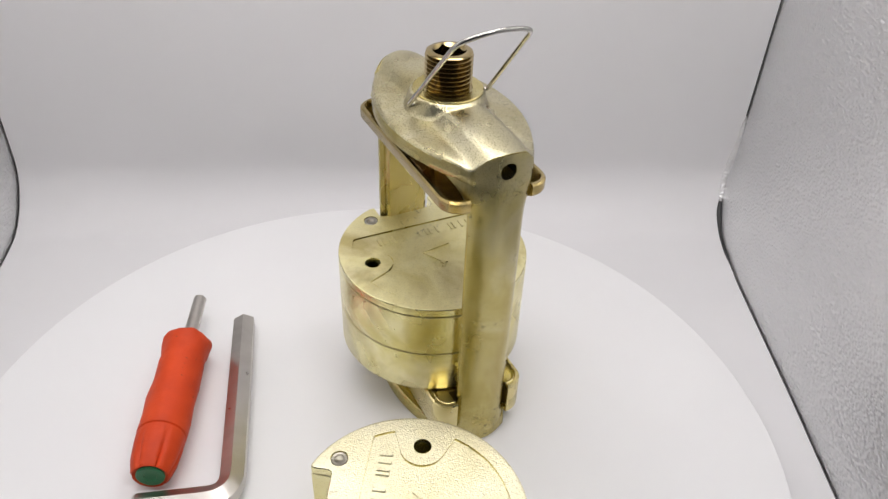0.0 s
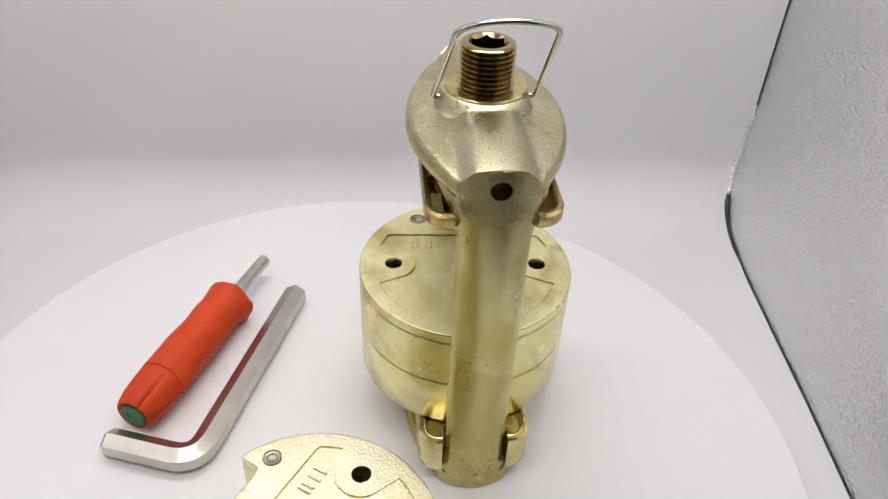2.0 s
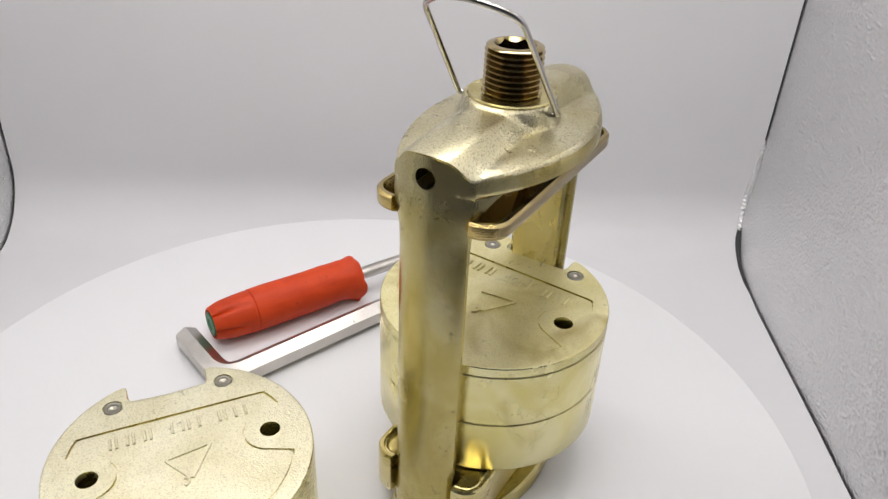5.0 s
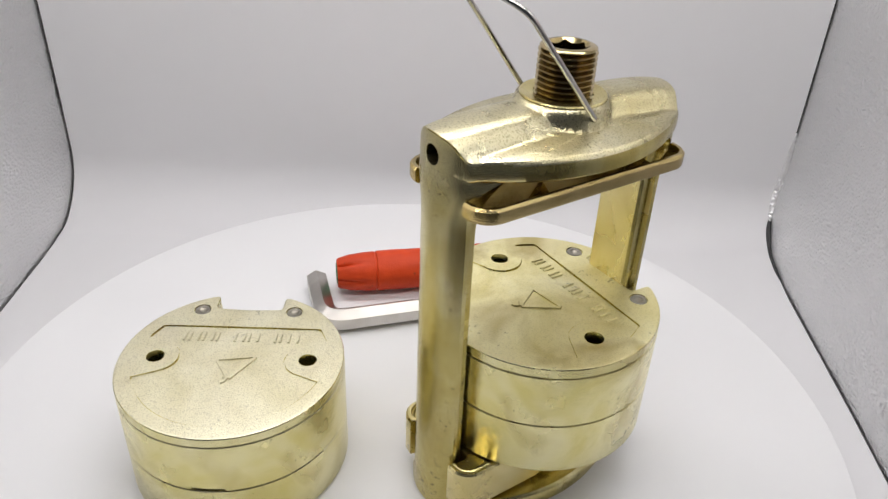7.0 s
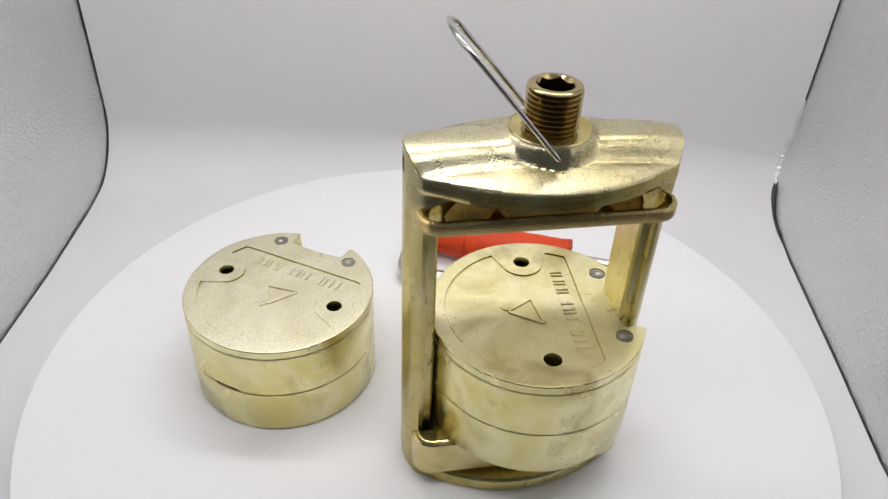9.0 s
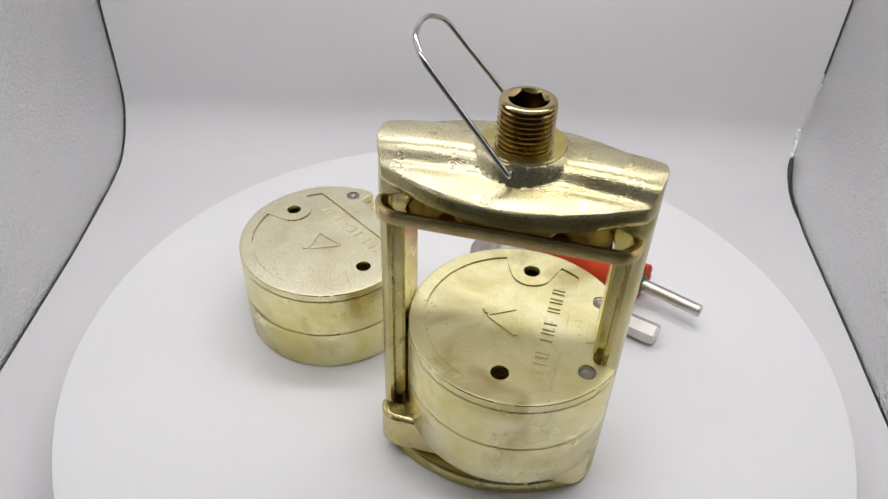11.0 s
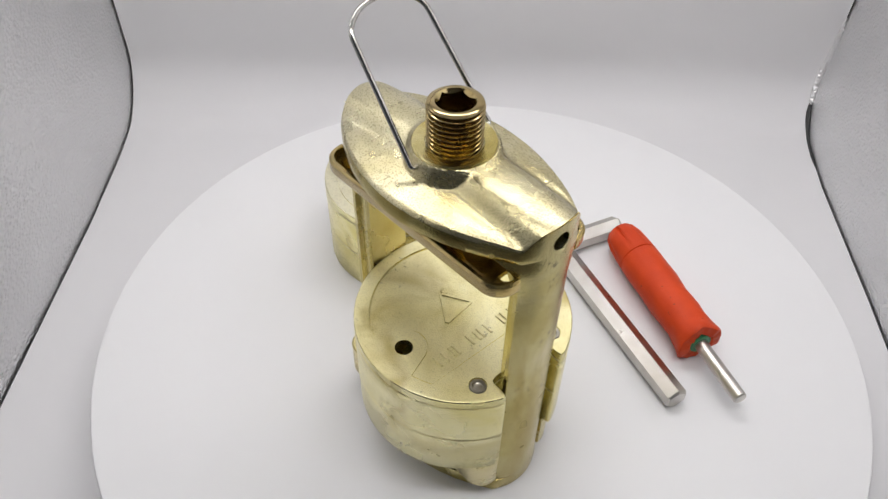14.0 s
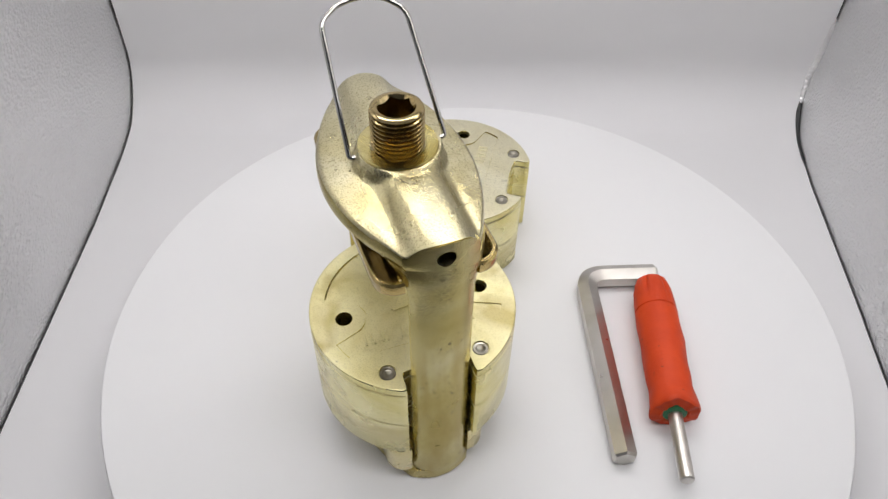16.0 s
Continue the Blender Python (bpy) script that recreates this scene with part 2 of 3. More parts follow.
def build_sheet():
    bm = bmesh.new()
    prof = sheet_profile()
    n = 28
    rows = []
    for y, z in prof:
        a, c = -edge_x(-1, y, z), edge_x(1, y, z)
        rows.append([Vector((a + (c - a) * i / n, y, z + 0.0005 * math.sin(7 * y + 9 * i / n))) for i in range(n + 1)])
    top = [[bm.verts.new(p) for p in r] for r in rows]
    for a, b in zip(top, top[1:]):
        for i in range(n):
            bm.faces.new((a[i], a[i + 1], b[i + 1], b[i]))
    bmesh.ops.recalc_face_normals(bm, faces=bm.faces)
    bmesh.ops.solidify(bm, geom=bm.faces[:], thickness=0.0012)
    return tagged(part("backdrop", bm, SHEET), "white sweep sheet curving from tent floor up the back", "backdrop", kind="structure")


def build_edge_line(side):
    bm = bmesh.new()
    pts = [(side * (edge_x(side, y, z) + 0.0004), y - 0.0008 * (z > 0), z + 0.0003) for y, z in sheet_profile()]
    radii = [0.00055 + (0.0019 * math.exp(-(((z + 0.0377) / 0.0068) ** 2)) if side > 0 and y > 0.166 else 0.0) for y, z in sheet_profile()]
    tube(bm, pts, radii, 8)
    return tagged(part("trim", bm, BLACK), "thin black line along the edge of the white sheet", "trim", kind="structure")


def build_fold():
    """Lining folded over the sheet's edge, above the corner of the black line."""
    z0, z1 = -0.0324, 0.0266
    near = [(y, z) for y, z in sheet_profile() if y > 0.135]
    near.sort(key=lambda p: p[1])
    zs, ys = [p[1] for p in near], [p[0] for p in near]
    pts, radii = [], []
    for i in range(25):
        s = i / 24
        z = z0 + (z1 - z0) * s
        y = float(np.interp(z, zs, ys))
        pts.append((edge_x(1, y, z) + 0.0002, y - 0.0012, z))
        radii.append(0.0006 + 0.0019 * math.sin(math.pi * s**0.7) ** 0.8)
    bm = bmesh.new()
    tube(bm, pts, radii, 10)
    return tagged(part("trim", bm, SILVER), "folded silver lining over the edge of the white sheet", "trim", kind="structure")


def build_wall(name, side):
    bm = bmesh.new()
    ys = [FRONT_Y + (BACK_Y + 0.03 - FRONT_Y) * i / 60 for i in range(61)]
    zs = [FLOOR_Z - 0.004 + (TOP_Z - FLOOR_Z + 0.004) * (i / 24) ** 1.7 for i in range(25)]
    grid = [[bm.verts.new((side * (edge_x(side, y, z) + 0.0013), y, z)) for y in ys] for z in zs]
    back = [[bm.verts.new((side * (edge_x(side, y, z) + 0.0070), y, z)) for y in ys] for z in zs]
    for g in (grid, back):
        for a, b in zip(g, g[1:]):
            for i in range(len(ys) - 1):
                bm.faces.new((a[i], a[i + 1], b[i + 1], b[i]))
    rim = lambda g: g[0] + [r[-1] for r in g[1:]] + g[-1][-2::-1] + [r[0] for r in g[-2:0:-1]]
    p, q = rim(grid), rim(back)
    for i in range(len(p)):
        j = (i + 1) % len(p)
        bm.faces.new((p[i], p[j], q[j], q[i]))
    return tagged(part(name, bm, SILVER), "pebbled silver reflective side lining of the light tent", "wall", kind="structure")


def build_shell():
    bm = bmesh.new()
    box(bm, -0.245, 0.245, BACK_Y + 0.032, BACK_Y + 0.038, FLOOR_Z - 0.004, TOP_Z + 0.006)
    tagged(part("wall_north", bm, SILVER), "silver lined back panel behind the white sheet", "wall", kind="structure")
    bm = bmesh.new()
    box(bm, -0.245, 0.245, FRONT_Y, BACK_Y + 0.031, TOP_Z + 0.001, TOP_Z + 0.007)
    tagged(part("ceiling", bm, SILVER), "silver lined top panel of the light tent", "ceiling", kind="structure")
    bm = bmesh.new()
    box(bm, -0.245, 0.245, FRONT_Y, BACK_Y + 0.031, FLOOR_Z - 0.012, FLOOR_Z - 0.005)
    tagged(part("floor", bm, BLACK), "black base panel beneath the white sheet", "floor", kind="structure")
    bm = bmesh.new()
    box(bm, -2.5, 2.5, -2.5, 2.5, -0.80, -0.75)
    tagged(part("ground", bm, ROOM), "plain grey room floor below the tent", "floor", kind="structure")
    bm = bmesh.new()
    box(bm, -0.35, 0.35, -0.55, 0.35, FLOOR_Z - 0.045, FLOOR_Z - 0.0125)
    box(bm, -0.31, -0.27, -0.5, -0.46, -0.75, FLOOR_Z - 0.046)
    box(bm, 0.27, 0.31, -0.5, -0.46, -0.75, FLOOR_Z - 0.046)
    box(bm, -0.31, -0.27, 0.26, 0.3, -0.75, FLOOR_Z - 0.046)
    box(bm, 0.27, 0.31, 0.26, 0.3, -0.75, FLOOR_Z - 0.046)
    tagged(part("work_table", bm, ROOM), "plain grey table that carries the light tent", "table")
    for y in (0.10, -0.14):
        bm = bmesh.new()
        box(bm, -0.19, 0.19, y - 0.027, y + 0.027, TOP_Z - 0.0035, TOP_Z)
        ob = part("led_strip", bm, LED)
        tagged(ob, "white glowing light strip under the tent's top", "lamp", "tent light strips")


# ---- the turntable ----
def build_turntable():
    bm = bmesh.new()
    lathe(bm, [(0.115, FLOOR_Z + 0.0012), (0.118, FLOOR_Z + 0.003), (0.118, -0.0075), (0.115, -0.0065)], 96)
    table = tagged(new("turntable"), "round matt white turntable standing on the tent floor", "turntable")
    part("motor_base", bm, DISC, table, "low round white motor base")
    bm = bmesh.new()
    R = 0.1642
    lathe(bm, [(R - 0.003, -0.006), (R - 0.0006, -0.0054), (R, -0.004), (R, -0.0014), (R - 0.0005, -0.0004), (R - 0.0016, 0.0)], 160)
    return part("disc", bm, DISC, table, "matt white rotating disc")


# ---- the clamp ----
def post_ring(z, side):
    """Outline of a post at height z: convex outside, narrower rib inside."""
    hw, xin, xout = 0.0102, 0.0312, 0.0408
    if z > 0.104:
        s = min((z - 0.104) / 0.0192, 1.0)
        hw += 0.0054 * s**2.8
        xin -= 0.0080 * s**2.2
    if z > 0.1236:  # inside the head
        hw = 0.0104
    if z < 0.020:
        s = (0.020 - z) / 0.020
        hw += 0.0012 * s**2
        xin -= 0.002 * s**2
        xout -= 0.0022 * max(0.0, (0.006 - z) / 0.006) ** 2
    pts = []
    for i in range(21):
        y = -hw + 2 * hw * i / 20
        v = y / hw
        x = xout - 0.0036 * v * v - 0.0011 * abs(v) ** 9
        if z > 0.104:  # grows into the outline of the head
            s = min((z - 0.104) / 0.0182, 1.0)
            edge = 0.0408 - 0.0036 * (y / 0.011) ** 2 if abs(y) < 0.011 else 0.0372 * math.sqrt(max(0.0, 0.0230 - abs(y)) / 0.0120)
            x += s**2 * (edge - x)
        pts.append((x, y))
    low = min(xout - 0.0060, pts[-1][0] - 0.0006)
    pts += [(low, hw), (low - 0.0004, hw - 0.0016), (xin + 0.0008, hw - 0.0018), (xin, hw - 0.0026)]
    pts += [(xin, -hw + 0.0026), (xin + 0.0008, -hw + 0.0018), (low - 0.0004, -hw + 0.0016), (low, -hw)]
    dx, dy = (0.0006, 0.0006) if side > 0 else (0.0, 0.0)
    if z > 0.125:
        return [Vector((side * x + dx, y + dy, min(z, head_height(x, y, side, min(1.0, abs(y) / 0.011)) - 0.0004))) for x, y in pts]
    return [Vector((side * x + dx, y + dy, z)) for x, y in pts]


BOSS_X = 0.0012


def lens_half(u):
    return 0.0221 - 0.0114 * u * u


def head_height(x, y, u, v):
    w = lens_half(u)
    slope = 0.1287 + 0.0024 * (1 - abs(v) ** 1.6)
    ridge = (0.0040 - 0.0014 * u**4) * math.exp(-((y / 0.0090) ** 6)) - 0.0004 * u * u
    valley = (-0.0007 if u > 0 else -0.0005) * math.exp(-(((abs(y) - 0.0105) / 0.0022) ** 2)) * min(1.0, max(0.0, abs(u) * 3 - 0.8))
    z = slope + ridge + valley
    r = math.hypot(x - BOSS_X, y * 0.97)
    s = min(max((r - 0.0121) / 0.0019, 0.0), 1.0)
    k = 1 - s * s * (3 - 2 * s)
    return z + (max(0.1358, z) - z) * k


def lens_body(bm, height, bottom, nu=112, nv=64, tuck=1.03):
    top = []
    for i in range(nu + 1):
        u = -1 + 2 * i / nu
        row = []
        for j in range(nv + 1):
            v = -1 + 2 * j / nv
            x, y = u * ((0.0412 if u > 0 else 0.0406) - 0.0036 * v * v), v * lens_half(u) - 0.0007 * (1 - u * u)
            row.append(bm.verts.new((x, y, height(x, y, u, v))))
        top.append(row)
    for a, b in zip(top, top[1:]):
        for j in range(nv):
            bm.faces.new((a[j], b[j], b[j + 1], a[j + 1]))
    rim = [r[0] for r in top] + top[-1][1:] + [r[-1] for r in top[-2::-1]] + top[0][-2:0:-1]
    last = rim
    for drop, scale in ((0.0002, 1.008), (0.09, 1.026), (0.2, 1.042), (0.38, 1.058), (0.6, 1.066), (0.88, 1.066), (1.0, tuck)):
        ring = []
        for vtx in rim:
            z = vtx.co.z - drop if drop < 0.01 else vtx.co.z + (bottom - vtx.co.z) * drop
            ring.append(bm.verts.new((vtx.co.x * min(1.0, 1 + (scale - 1) * 0.4), vtx.co.y * scale, z)))
        for i in range(len(rim)):
            j = (i + 1) % len(rim)
            bm.faces.new((last[i], last[j], ring[j], ring[i]))
        last = ring
    bm.faces.new(last)


def x_cylinder(bm, x0, x1, y, z, r, seg=28):
    lathe(bm, [(r, x0), (r, x1)], seg, Matrix.Translation((0, y, z)) @ Matrix.Rotation(math.pi / 2, 4, "Y"))


def rr_ring(hx, hy, rad, z, steps=7):
    pts = []
    for cx, cy, a0 in ((1, 1, 0), (-1, 1, 90), (-1, -1, 180), (1, -1, 270)):
        for k in range(steps + 1):
            a = radians(a0 + 90 * k / steps)
            pts.append(Vector((cx * (hx - rad) + rad * math.cos(a), cy * (hy - rad) + rad * math.sin(a), z)))
    return pts


def tray_bmesh(z0, z1, deep, belly=0.0, hx=0.0385, hy=0.0192):
    bm = bmesh.new()
    t = 0.0020
    under = [rr_ring(hx - 0.0065, hy - 0.0065, 0.003, z0 - belly), rr_ring(hx - 0.0050, hy - 0.0050, 0.004, z0 - belly * 0.9)] if belly else []
    loft(bm, under + [rr_ring(hx - 0.0009, hy - 0.0009, 0.006, z0), rr_ring(hx - 0.0002, hy - 0.0002, 0.0068, z0 + 0.0004), rr_ring(hx, hy, 0.007, z0 + 0.0010),
              rr_ring(hx, hy, 0.007, z1 - 0.0007), rr_ring(hx - 0.0006, hy - 0.0006, 0.0066, z1), rr_ring(hx - t + 0.0004, hy - t + 0.0004, 0.0054, z1),
              rr_ring(hx - t, hy - t, 0.005, z1 - 0.0006), rr_ring(hx - t - 0.0004, hy - t - 0.0004, 0.0046, z1 - deep + 0.0006), rr_ring(hx - t - 0.0014 - belly, hy - t - 0.0014 - belly, 0.003, z1 - deep - belly)])
    cutter = bmesh.new()
    box(cutter, 0.0304, 0.06, -0.0112, 0.0112, z0 - 0.01, z1 + 0.01)
    box(cutter, -0.06, -0.0304, -0.0112, 0.0112, z0 - 0.01, z1 + 0.01)
    return carve(bm, cutter)


def build_clamp():
    clamp = new("clamp")
    tagged(clamp, "yellow zinc-plated steel clamp frame with lens-shaped head", "clamp")
    zs = [0.0, 0.0012, 0.003, 0.006, 0.010, 0.015, 0.020, 0.05, 0.08, 0.104, 0.107, 0.110, 0.1125, 0.115, 0.117, 0.1185, 0.1195, 0.1208, 0.1220, 0.1231, 0.1237, 0.1249, 0.14]
    for side in (-1, 1):
        bm = bmesh.new()
        loft(bm, [post_ring(z, side) for z in zs])
        cutter = bmesh.new()
        x_cylinder(cutter, side * 0.0325, side * 0.05, 0, 0.127, 0.00285)
        post = part("post", carve(bm, cutter), ZINC_FRAME, clamp, "scuffed grey-gold plated post with a cross hole")
        post.data.materials.append(ZINC_INNER)
        for poly in post.data.polygons:  # the inner face has a brighter yellow plating
            if poly.normal.x * side < -0.8:
                poly.material_index = 1
    bm = bmesh.new()
    lens_body(bm, head_height, 0.1229)
    cutter = bmesh.new()
    for side in (-1, 1):
        x_cylinder(cutter, side * 0.0325, side * 0.05, 0, 0.127, 0.00285)
    head = part("head", carve(bm, cutter), ZINC_CAST, clamp, "grainy cast lens-shaped head with central boss", 40)
    head.data.materials.append(ZINC_FRAME)
    for poly in head.data.polygons:  # smoother, yellower side wall below the cast top
        if poly.normal.z < 0.35 and math.hypot(poly.center.x, poly.center.y) > 0.018:
            poly.material_index = 1
    bm = bmesh.new()
    lens_body(bm, lambda x, y, u, v: 0.0068 - 0.0012 * abs(v) ** 3, 0.0, 56, 24, 0.94)
    box(bm, -0.02, 0.02, -0.009, 0.009, 0.006, 0.0088)
    part("base", bm, ZINC_FRAME, clamp, "lens-shaped plated foot")
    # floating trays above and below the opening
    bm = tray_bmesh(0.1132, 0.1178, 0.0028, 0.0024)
    tray = part("upper_tray", bm, ZINC_SHADED_TRAY, clamp, "pressed gold tray with raised lip below the head")
    tray.data.materials.append(ZINC_LIT_TRAY)
    for poly in tray.data.polygons:  # inside coloured brighter, for light bounced between the gold faces
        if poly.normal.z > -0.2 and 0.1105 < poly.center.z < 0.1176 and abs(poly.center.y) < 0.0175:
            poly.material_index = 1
    for gx in (-0.016, 0.016):
        for gy in (-0.0145, 0.0145):
            pts = [(gx - 0.0045, gy, 0.1134), (gx + 0.0045, gy, 0.1134), (gx, gy, 0.1196)]
            bm = bmesh.new()
            loft(bm, [[Vector((x, y - 0.0008, z)) for x, y, z in pts], [Vector((x, y + 0.0008, z)) for x, y, z in pts]])
            part("gusset", bm, ZINC_LIT_TRAY, tray, "small gold triangular gusset")
    part("lower_tray", tray_bmesh(0.0085, 0.0241, 0.0010), ZINC_INNER, clamp, "pressed gold tray with raised lip above the foot")
    # screw
    prof = [(0.0066, 0.1230), (0.0066, 0.1348)]
    axis = Matrix.Translation((BOSS_X, -0.0003, 0))
    z, pitch = 0.1348, 0.00152
    for _ in range(9):
        prof += [(0.0066, z + 0.0001), (0.0080, z + 0.00060), (0.0080, z + 0.00090), (0.0066, z + 0.00140)]
        z += pitch
    prof += [(0.0068, z), (0.0077, z + 0.0003), (0.0077, z + 0.0005), (0.0072, z + 0.0008), (0.0066, z + 0.0010), (0.0058, z + 0.00105)]
    bm = bmesh.new()
    lathe(bm, prof, 56, axis)
    cutter = bmesh.new()
    lathe(cutter, [(0.0054, 0.139), (0.0054, 0.16)], 6, axis)
    bm = carve(bm, cutter)
    cutter = bmesh.new()
    lathe(cutter, [(0.0042, 0.1478), (0.0062, 0.1502)], 40, axis)
    part("set_screw", carve(bm, cutter), BRONZE, clamp, "bronze threaded screw with a hexagon socket")
    bm = bmesh.new()
    ring = [(0.0083, 0.1350), (0.0083, 0.1364), (0.0118, 0.1365), (0.0121, 0.1361), (0.0121, 0.1350)]
    lathe(bm, ring, 56, axis, False)
    part("collar", bm, ZINC_FRAME, clamp)
    # wire bail
    pts = [(0.0, -0.0110, 0.1333), (0.0, -0.0149, 0.1334), (-0.0250, -0.0139, 0.1636), (-0.0281, -0.0082, 0.1660), (-0.0291, -0.0015, 0.1671)]
    pts += [(-0.0281, 0.0060, 0.1660), (-0.0250, 0.0117, 0.1630), (-0.0004, 0.0151, 0.1334), (-0.0004, 0.0110, 0.1333)]
    bm = bmesh.new()
    tube(bm, rounded(pts, [0, 0.0012, 0.007, 0.009, 0.02, 0.009, 0.007, 0.0012, 0]), 0.00078, 12)
    part("wire_bail", bm, WIRE, clamp, "bright spring wire loop tilted over the head")
    return clamp


# ---- the pucks ----
PUCK_R = 0.0370


def puck_ring(z, inset):
    r, nx, ny = PUCK_R - inset, 0.0272 - inset, 0.0117 + inset
    a0 = math.asin(ny / r)
    a1 = a0 + 0.07
    pts = [(r * math.cos(a), r * math.sin(a)) for a in [a1 + (2 * math.pi - 2 * a1) * i / 88 for i in range(89)]]
    horn = [((r - 0.00015) * math.cos(a0 + 0.04), (r - 0.00015) * math.sin(a0 + 0.04)), ((r - 0.0005) * math.cos(a0 + 0.018), (r - 0.0005) * math.sin(a0 + 0.018)), (r * math.cos(a0) - 0.0012, ny + 0.0002), (r * math.cos(a0) - 0.0024, ny)]
    pts += [(x, -y) for x, y in horn]
    pts += [(nx + 0.0016, -ny), (nx + 0.0004, -ny + 0.0006), (nx, -ny + 0.002)]
    pts += [(nx - 0.0006, 0.0)]
    pts += [(nx, ny - 0.002), (nx + 0.0004, ny - 0.0006), (nx + 0.0016, ny)] + horn[::-1]
    return [Vector((x, y, z)) for x, y in pts]


def panel_radius(a):
    """Outline of the sunk panel on the lid."""
    r = 0.0316
    c, s = math.cos(a), math.sin(a)
    if c > 0:
        r = min(r, 0.0165 / c)
    for hy in (-0.0251, 0.0251):
        hx, d2 = -0.0003, 0.0076
        b = c * hx + s * hy
        q = b * b - (hx * hx + hy * hy - d2 * d2)
        if b > 0 and q > 0:
            r = min(r, b - math.sqrt(q))
    return r


def build_puck(label, lid, slot_angle=None):
    H, SINK = 0.0418, 0.00045
    puck = new("puck")
    tagged(puck, label, "metal puck", "matching round metal pucks")
    bm = bmesh.new()
    levels = [(0.0, 0.0012), (0.0005, 0.0004), (0.0012, 0.0), (0.0193, 0.0), (0.01942, 0.0014), (0.0199, 0.0014), (0.02002, 0.0)]
    levels += [(0.0380, 0.0), (0.03812, 0.0013), (0.0385, 0.0013), (0.03862, 0.0001), (0.0414, 0.0001), (0.0417, 0.0003), (H, 0.0006), (H + 0.00002, 0.0010)]
    loft(bm, [puck_ring(z, i) for z, i in levels])
    cutter = bmesh.new()
    n = 220
    rim = [(panel_radius(2 * math.pi * i / n), 2 * math.pi * i / n) for i in range(n)]
    loft(cutter, [[Vector((r * math.cos(a), r * math.sin(a), z)) for r, a in rim] for z in (H - SINK, H + 0.01)])
    bm = carve(bm, cutter)
    cutter = bmesh.new()
    ring = lambda d, z: [Vector(((r - d) * math.cos(a), (r - d) * math.sin(a), z)) for r, a in rim]
    loft(cutter, [ring(-0.0001, H - 0.0011), ring(-0.0001, H + 0.001), ring(0.0004, H + 0.001), ring(0.0004, H - 0.0011), ring(-0.0001, H - 0.0011)], False, False)
    bmesh.ops.remove_doubles(cutter, verts=cutter.verts, dist=1e-6)
    bm = carve(bm, cutter)
    cutter = bmesh.new()
    for hy in (-0.0251, 0.0251):
        lathe(cutter, [(0.0080, 0.003), (0.0080, H - 0.0028), (0.0027, H - 0.0018), (0.0027, H - 0.0005), (0.0030, H), (0.0030, H + 0.01)], 36, Matrix.Translation((-0.0003, hy, 0)))
    for hy in (-0.0164, 0.0164):
        lathe(cutter, [(0.0030, H - 0.0009), (0.0030, H + 0.01)], 36, Matrix.Translation((0.0259, hy, 0)))
    if slot_angle is not None:
        box(cutter, PUCK_R - 0.0045, PUCK_R + 0.01, -0.0052, 0.0052, 0.0197, 0.0211, Matrix.Rotation(slot_angle, 4, "Z"))
    body = part("body", carve(bm, cutter), ZINC_PUCK, puck)
    body.data.materials.append(lid)
    for poly in body.data.polygons:  # the cast lid is left grainier than the turned side
        if poly.normal.z > 0.9:
            poly.material_index = 1
    for hy in (-0.0164, 0.0164):
        bm = bmesh.new()
        lathe(bm, [(0.0027, H - 0.0012), (0.0027, H - 0.0002), (0.0025, H), (0.0017, H - 0.0001), (0.0015, H - 0.0004), (0.0005, H - 0.0008)], 32, Matrix.Translation((0.0259, hy, 0)))
        part("rivet", bm, RIVET, puck, "grey turned rivet head")
    # cast marking: plain bars in place of lettering, and a triangle mark
    f, t = H - SINK - 0.0002, H - SINK + 0.0005
    y = -0.0206
    for strokes in (1, 1, 2, 0, 1, 2, 1, 0, 2, 2, 2):
        for k in range(strokes):
            bm = bmesh.new()
            loft(bm, [[Vector((x, y + k * 0.0017 + d, z)) for x, d in ((0.0088 + i, i), (0.0131 - i, i), (0.0131 - i, 0.0009 - i), (0.0088 + i, 0.0009 - i))] for i, z in ((0.0, f), (0.0, t - 0.0002), (0.0002, t))])
            part("embossed_bar", bm, lid, body)
        y += 0.0017 * max(strokes, 1) + 0.0013
    bm = bmesh.new()
    tri = [(-0.0010, 0.0048), (0.0010, -0.0080), (-0.0104, -0.0012)]
    for (ax, ay), (bx, by) in zip(tri, tri[1:] + tri[:1]):
        length, ang = math.hypot(bx - ax, by - ay), math.atan2(by - ay, bx - ax)
        box(bm, 0.0004, length - 0.0004, -0.00045, 0.00045, f, t, Matrix.Translation((ax, ay, 0)) @ Matrix.Rotation(ang, 4, "Z"))
    hook = [(-0.0106 - 0.0014 * math.cos(a), 0.0014 - 0.0017 * math.sin(a), f + 0.0003) for a in [0.2 + 2.6 * k / 9 for k in range(10)]]
    tube(bm, hook, 0.0005, 8)
    part("embossed_triangle", bm, lid, body)
    return puck


# ---- the tools ----
def build_hex_key():
    bm = bmesh.new()
    pts = rounded([(0.0, 0.0945, 0.0051), (0, 0, 0.0051), (-0.0345, 0.0, 0.0051)], 0.0095, 10)
    r = 0.0044 / math.cos(math.pi / 6)
    line = [pts[0], pts[0].lerp(pts[1], 0.012)] + pts[1:-1] + [pts[-1].lerp(pts[-2], 0.04), pts[-1]]
    tube(bm, line, [r * 0.86] + [r] * (len(line) - 2) + [r * 0.86], 6, True, math.pi / 6)
    bmesh.ops.bevel(bm, geom=[e for e in bm.edges if len(e.link_faces) == 2 and e.calc_face_angle(0) > radians(50)], offset=0.0007, segments=3, affect="EDGES")
    ob = part("hex_key", bm, STEEL, None, "", 14)
    return tagged(ob, "bright L-shaped steel hex key lying on the disc", "hex key")


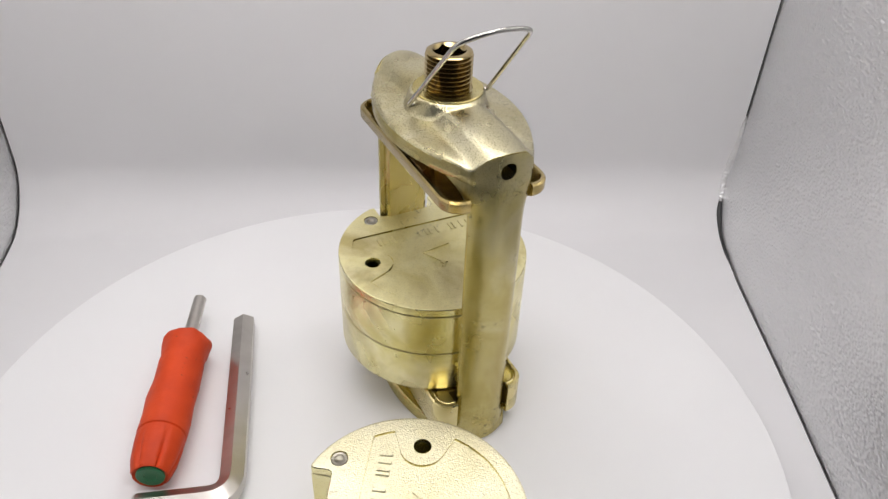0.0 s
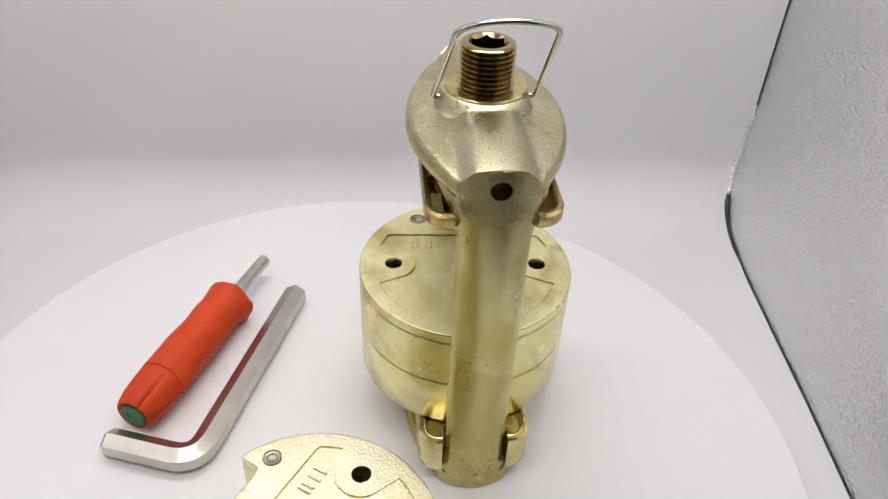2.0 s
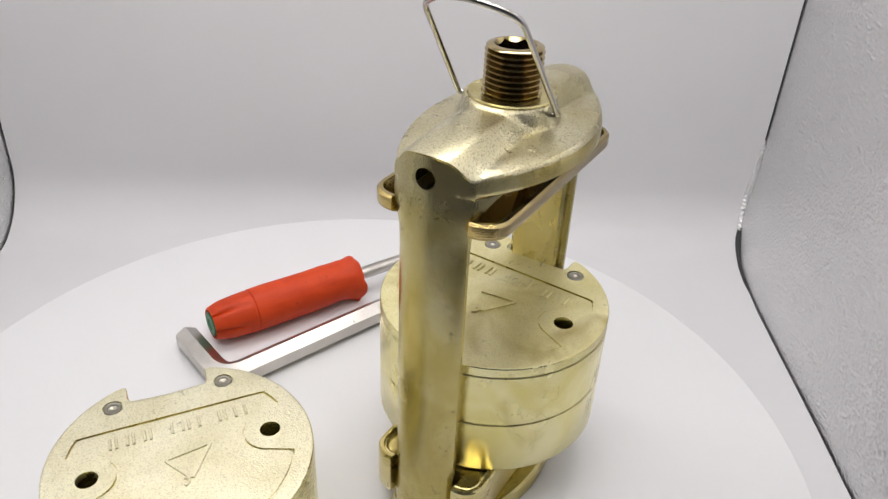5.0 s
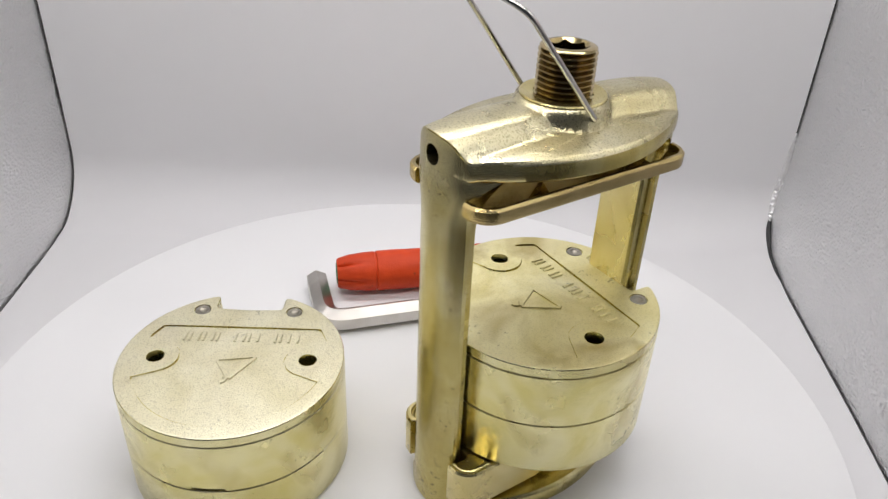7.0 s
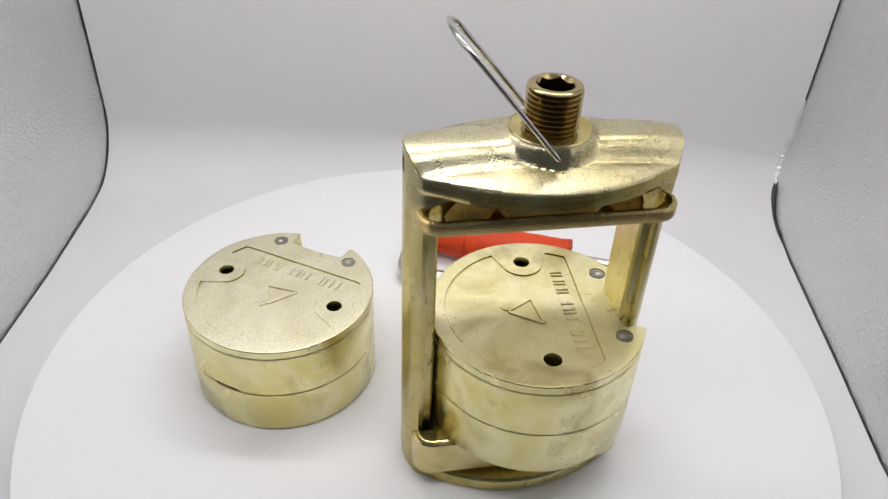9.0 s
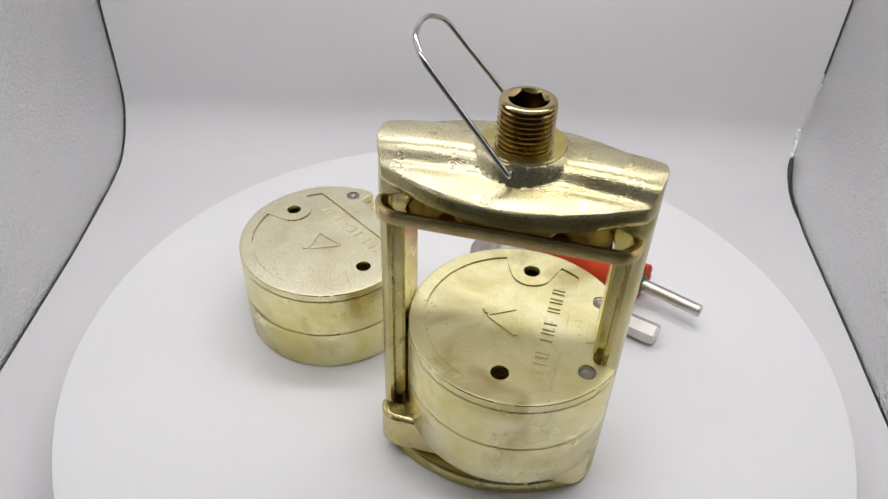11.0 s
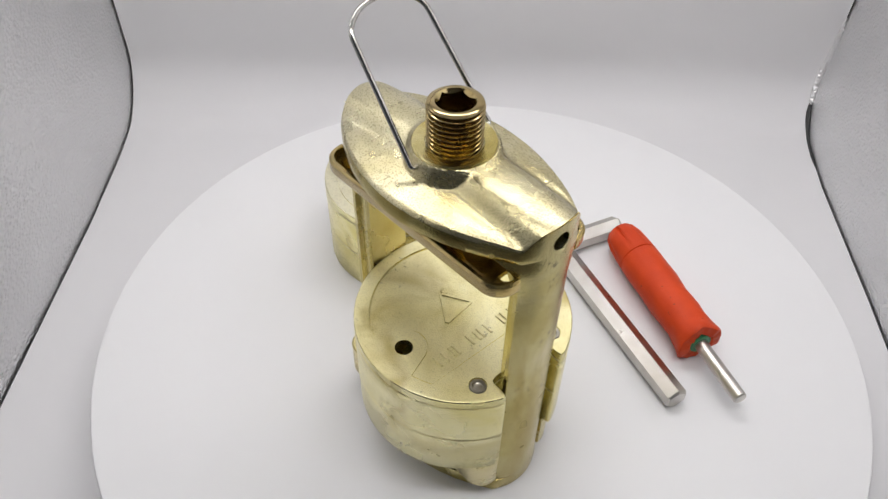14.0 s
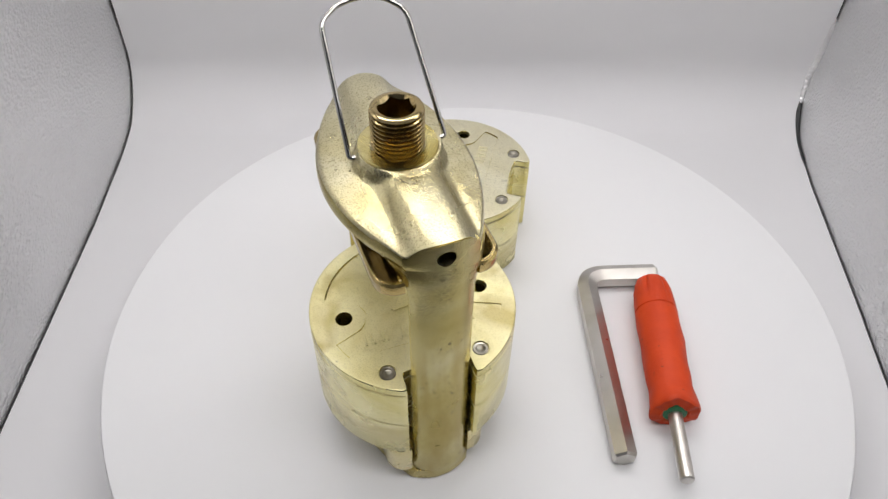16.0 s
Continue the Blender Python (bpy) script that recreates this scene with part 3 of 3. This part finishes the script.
def build_driver():
    driver = new("screwdriver")
    tagged(driver, "short screwdriver with orange taped handle and steel shank", "screwdriver")
    axis = Matrix.Rotation(-math.pi / 2, 4, "X")
    place = Matrix.Translation((0, 0, 0.0101)) @ axis
    bm = bmesh.new()
    prof = [(0.0054, 0.0008), (0.0068, 0.0), (0.0076, 0.0008), (0.0090, 0.006), (0.0096, 0.0130), (0.0098, 0.0178), (0.0093, 0.0181), (0.0093, 0.0186), (0.0099, 0.0190),
            (0.0100, 0.026), (0.0099, 0.036), (0.0099, 0.046), (0.0097, 0.055), (0.0095, 0.0600), (0.0098, 0.0630), (0.0103, 0.0660), (0.0107, 0.0690), (0.0107, 0.0700), (0.0102, 0.0708), (0.0060, 0.0714), (0.0050, 0.0706)]
    seg = 60
    rings = []
    for i, (r, z) in enumerate(prof):
        ring = []
        for k in range(seg):
            a = 2 * math.pi * k / seg
            rr = r * 0.94
            if z < 0.0135 and i > 1:  # six flutes pressed into the cap
                rr -= 0.0015 * max(0.0, math.cos(6 * a)) ** 8 * min(1.0, (0.0135 - z) / 0.004)
            if z > 0.019:
                rr += 0.00028 * math.sin(3 * a + 260 * z) + 0.00018 * math.sin(5 * a - 420 * z) + 0.00012 * math.sin(2 * a + 900 * z)
            zz = z * 0.972
            if z > 0.066:  # ragged end of the tape
                zz += 0.0005 * math.sin(2 * a + 1) + 0.0003 * math.sin(5 * a) + 0.0002 * math.sin(11 * a + 2)
                rr += 0.00015 * math.sin(4 * a + 0.5)
                rr += 0.0014 * math.exp(-(((a - 1.0) / 0.22) ** 2)) * (z < 0.0700)  # a loose flap of tape
            ring.append(place @ Vector((rr * math.cos(a), rr * math.sin(a), zz)))
        rings.append(ring)
    loft(bm, rings)
    handle = part("handle", bm, ORANGE, driver, "orange taped grip with a fluted end cap", 40)
    bm = bmesh.new()
    lathe(bm, [(0.0052, 0.0012), (0.0052, -0.0001), (0.0047, -0.0004), (0.0025, -0.0003), (0.0022, 0.0001)], 32, place)
    part("end_plug", bm, GREEN, handle, "green plastic plug")
    bm = bmesh.new()
    lathe(bm, [(0.0049, 0.0680), (0.0049, 0.0692), (0.0045, 0.0696), (0.0030, 0.0696)], 32, place)
    part("ferrule", bm, GREEN, handle, "green plastic core")
    bm = bmesh.new()
    lathe(bm, [(0.0029, 0.064), (0.0029, 0.0972), (0.0025, 0.0978), (0.0012, 0.0976)], 28, place)
    part("shank", bm, STEEL, driver, "plain round steel shank")
    return driver


# ---- build ----
build_sheet()
build_edge_line(-1)
build_edge_line(1)
build_fold()
build_wall("wall_west", -1)
build_wall("wall_east", 1)
build_shell()
disc = build_turntable()
clamp = build_clamp()
puck_held = build_puck("yellow zinc-plated round puck held in the clamp", ZINC_LID)
puck_free = build_puck("pale gold zinc-plated round puck standing on the white disc", ZINC_PALE, 3.119)
hex_key = build_hex_key()
driver = build_driver()

# Poses on the disc, in the disc's own frame.
CLAMP_POSE = pose(0.0103, 0.0452, 0.0, 0, 0, 138.5)
RIDERS = [
    (disc, pose(0, 0, 0)),
    (clamp, CLAMP_POSE),
    (puck_held, CLAMP_POSE @ pose(0.0057, 0.0014, 0.0242, 0, 0, -2.6)),
    (puck_free, pose(0.0380, -0.0489, 0.0, 0, 0, 194.9)),
    (hex_key, pose(-0.0339, -0.0465, 0.0, 0, 0, 30.5)),
    (driver, pose(-0.0634, -0.0532, 0.0, 0, 0, 25.4)),
]

# Turn of the disc against the tent, in degrees, time by time.
TURN = [
    (0.0, -24.853),
    (0.5, -30.528),
    (1.0, -36.104),
    (1.5, -41.746),
    (2.0, -47.259),
    (2.5, -52.832),
    (3.0, -58.449),
    (3.5, -64.241),
    (4.0, -69.832),
    (4.5, -75.502),
    (5.0, -81.213),
    (5.5, -86.953),
    (6.0, -92.723),
    (6.5, -98.544),
    (7.0, -104.353),
    (7.5, -110.233),
    (8.0, -116.144),
    (8.5, -121.922),
    (9.0, -127.841),
    (9.5, -133.700),
    (10.0, -139.542),
    (10.5, -145.360),
    (11.0, -151.164),
    (11.5, -156.903),
    (12.0, -162.597),
    (12.5, -168.317),
    (13.0, -173.926),
    (13.5, -179.503),
    (14.0, -185.019),
    (14.5, -190.651),
    (15.0, -196.211),
    (15.5, -201.812),
    (16.0, -207.406),
]


def motions():
    for ob, base in RIDERS:
        walk(ob, [(t, pose(0, 0, 0, 0, 0, a) @ base) for t, a in TURN])


motions()
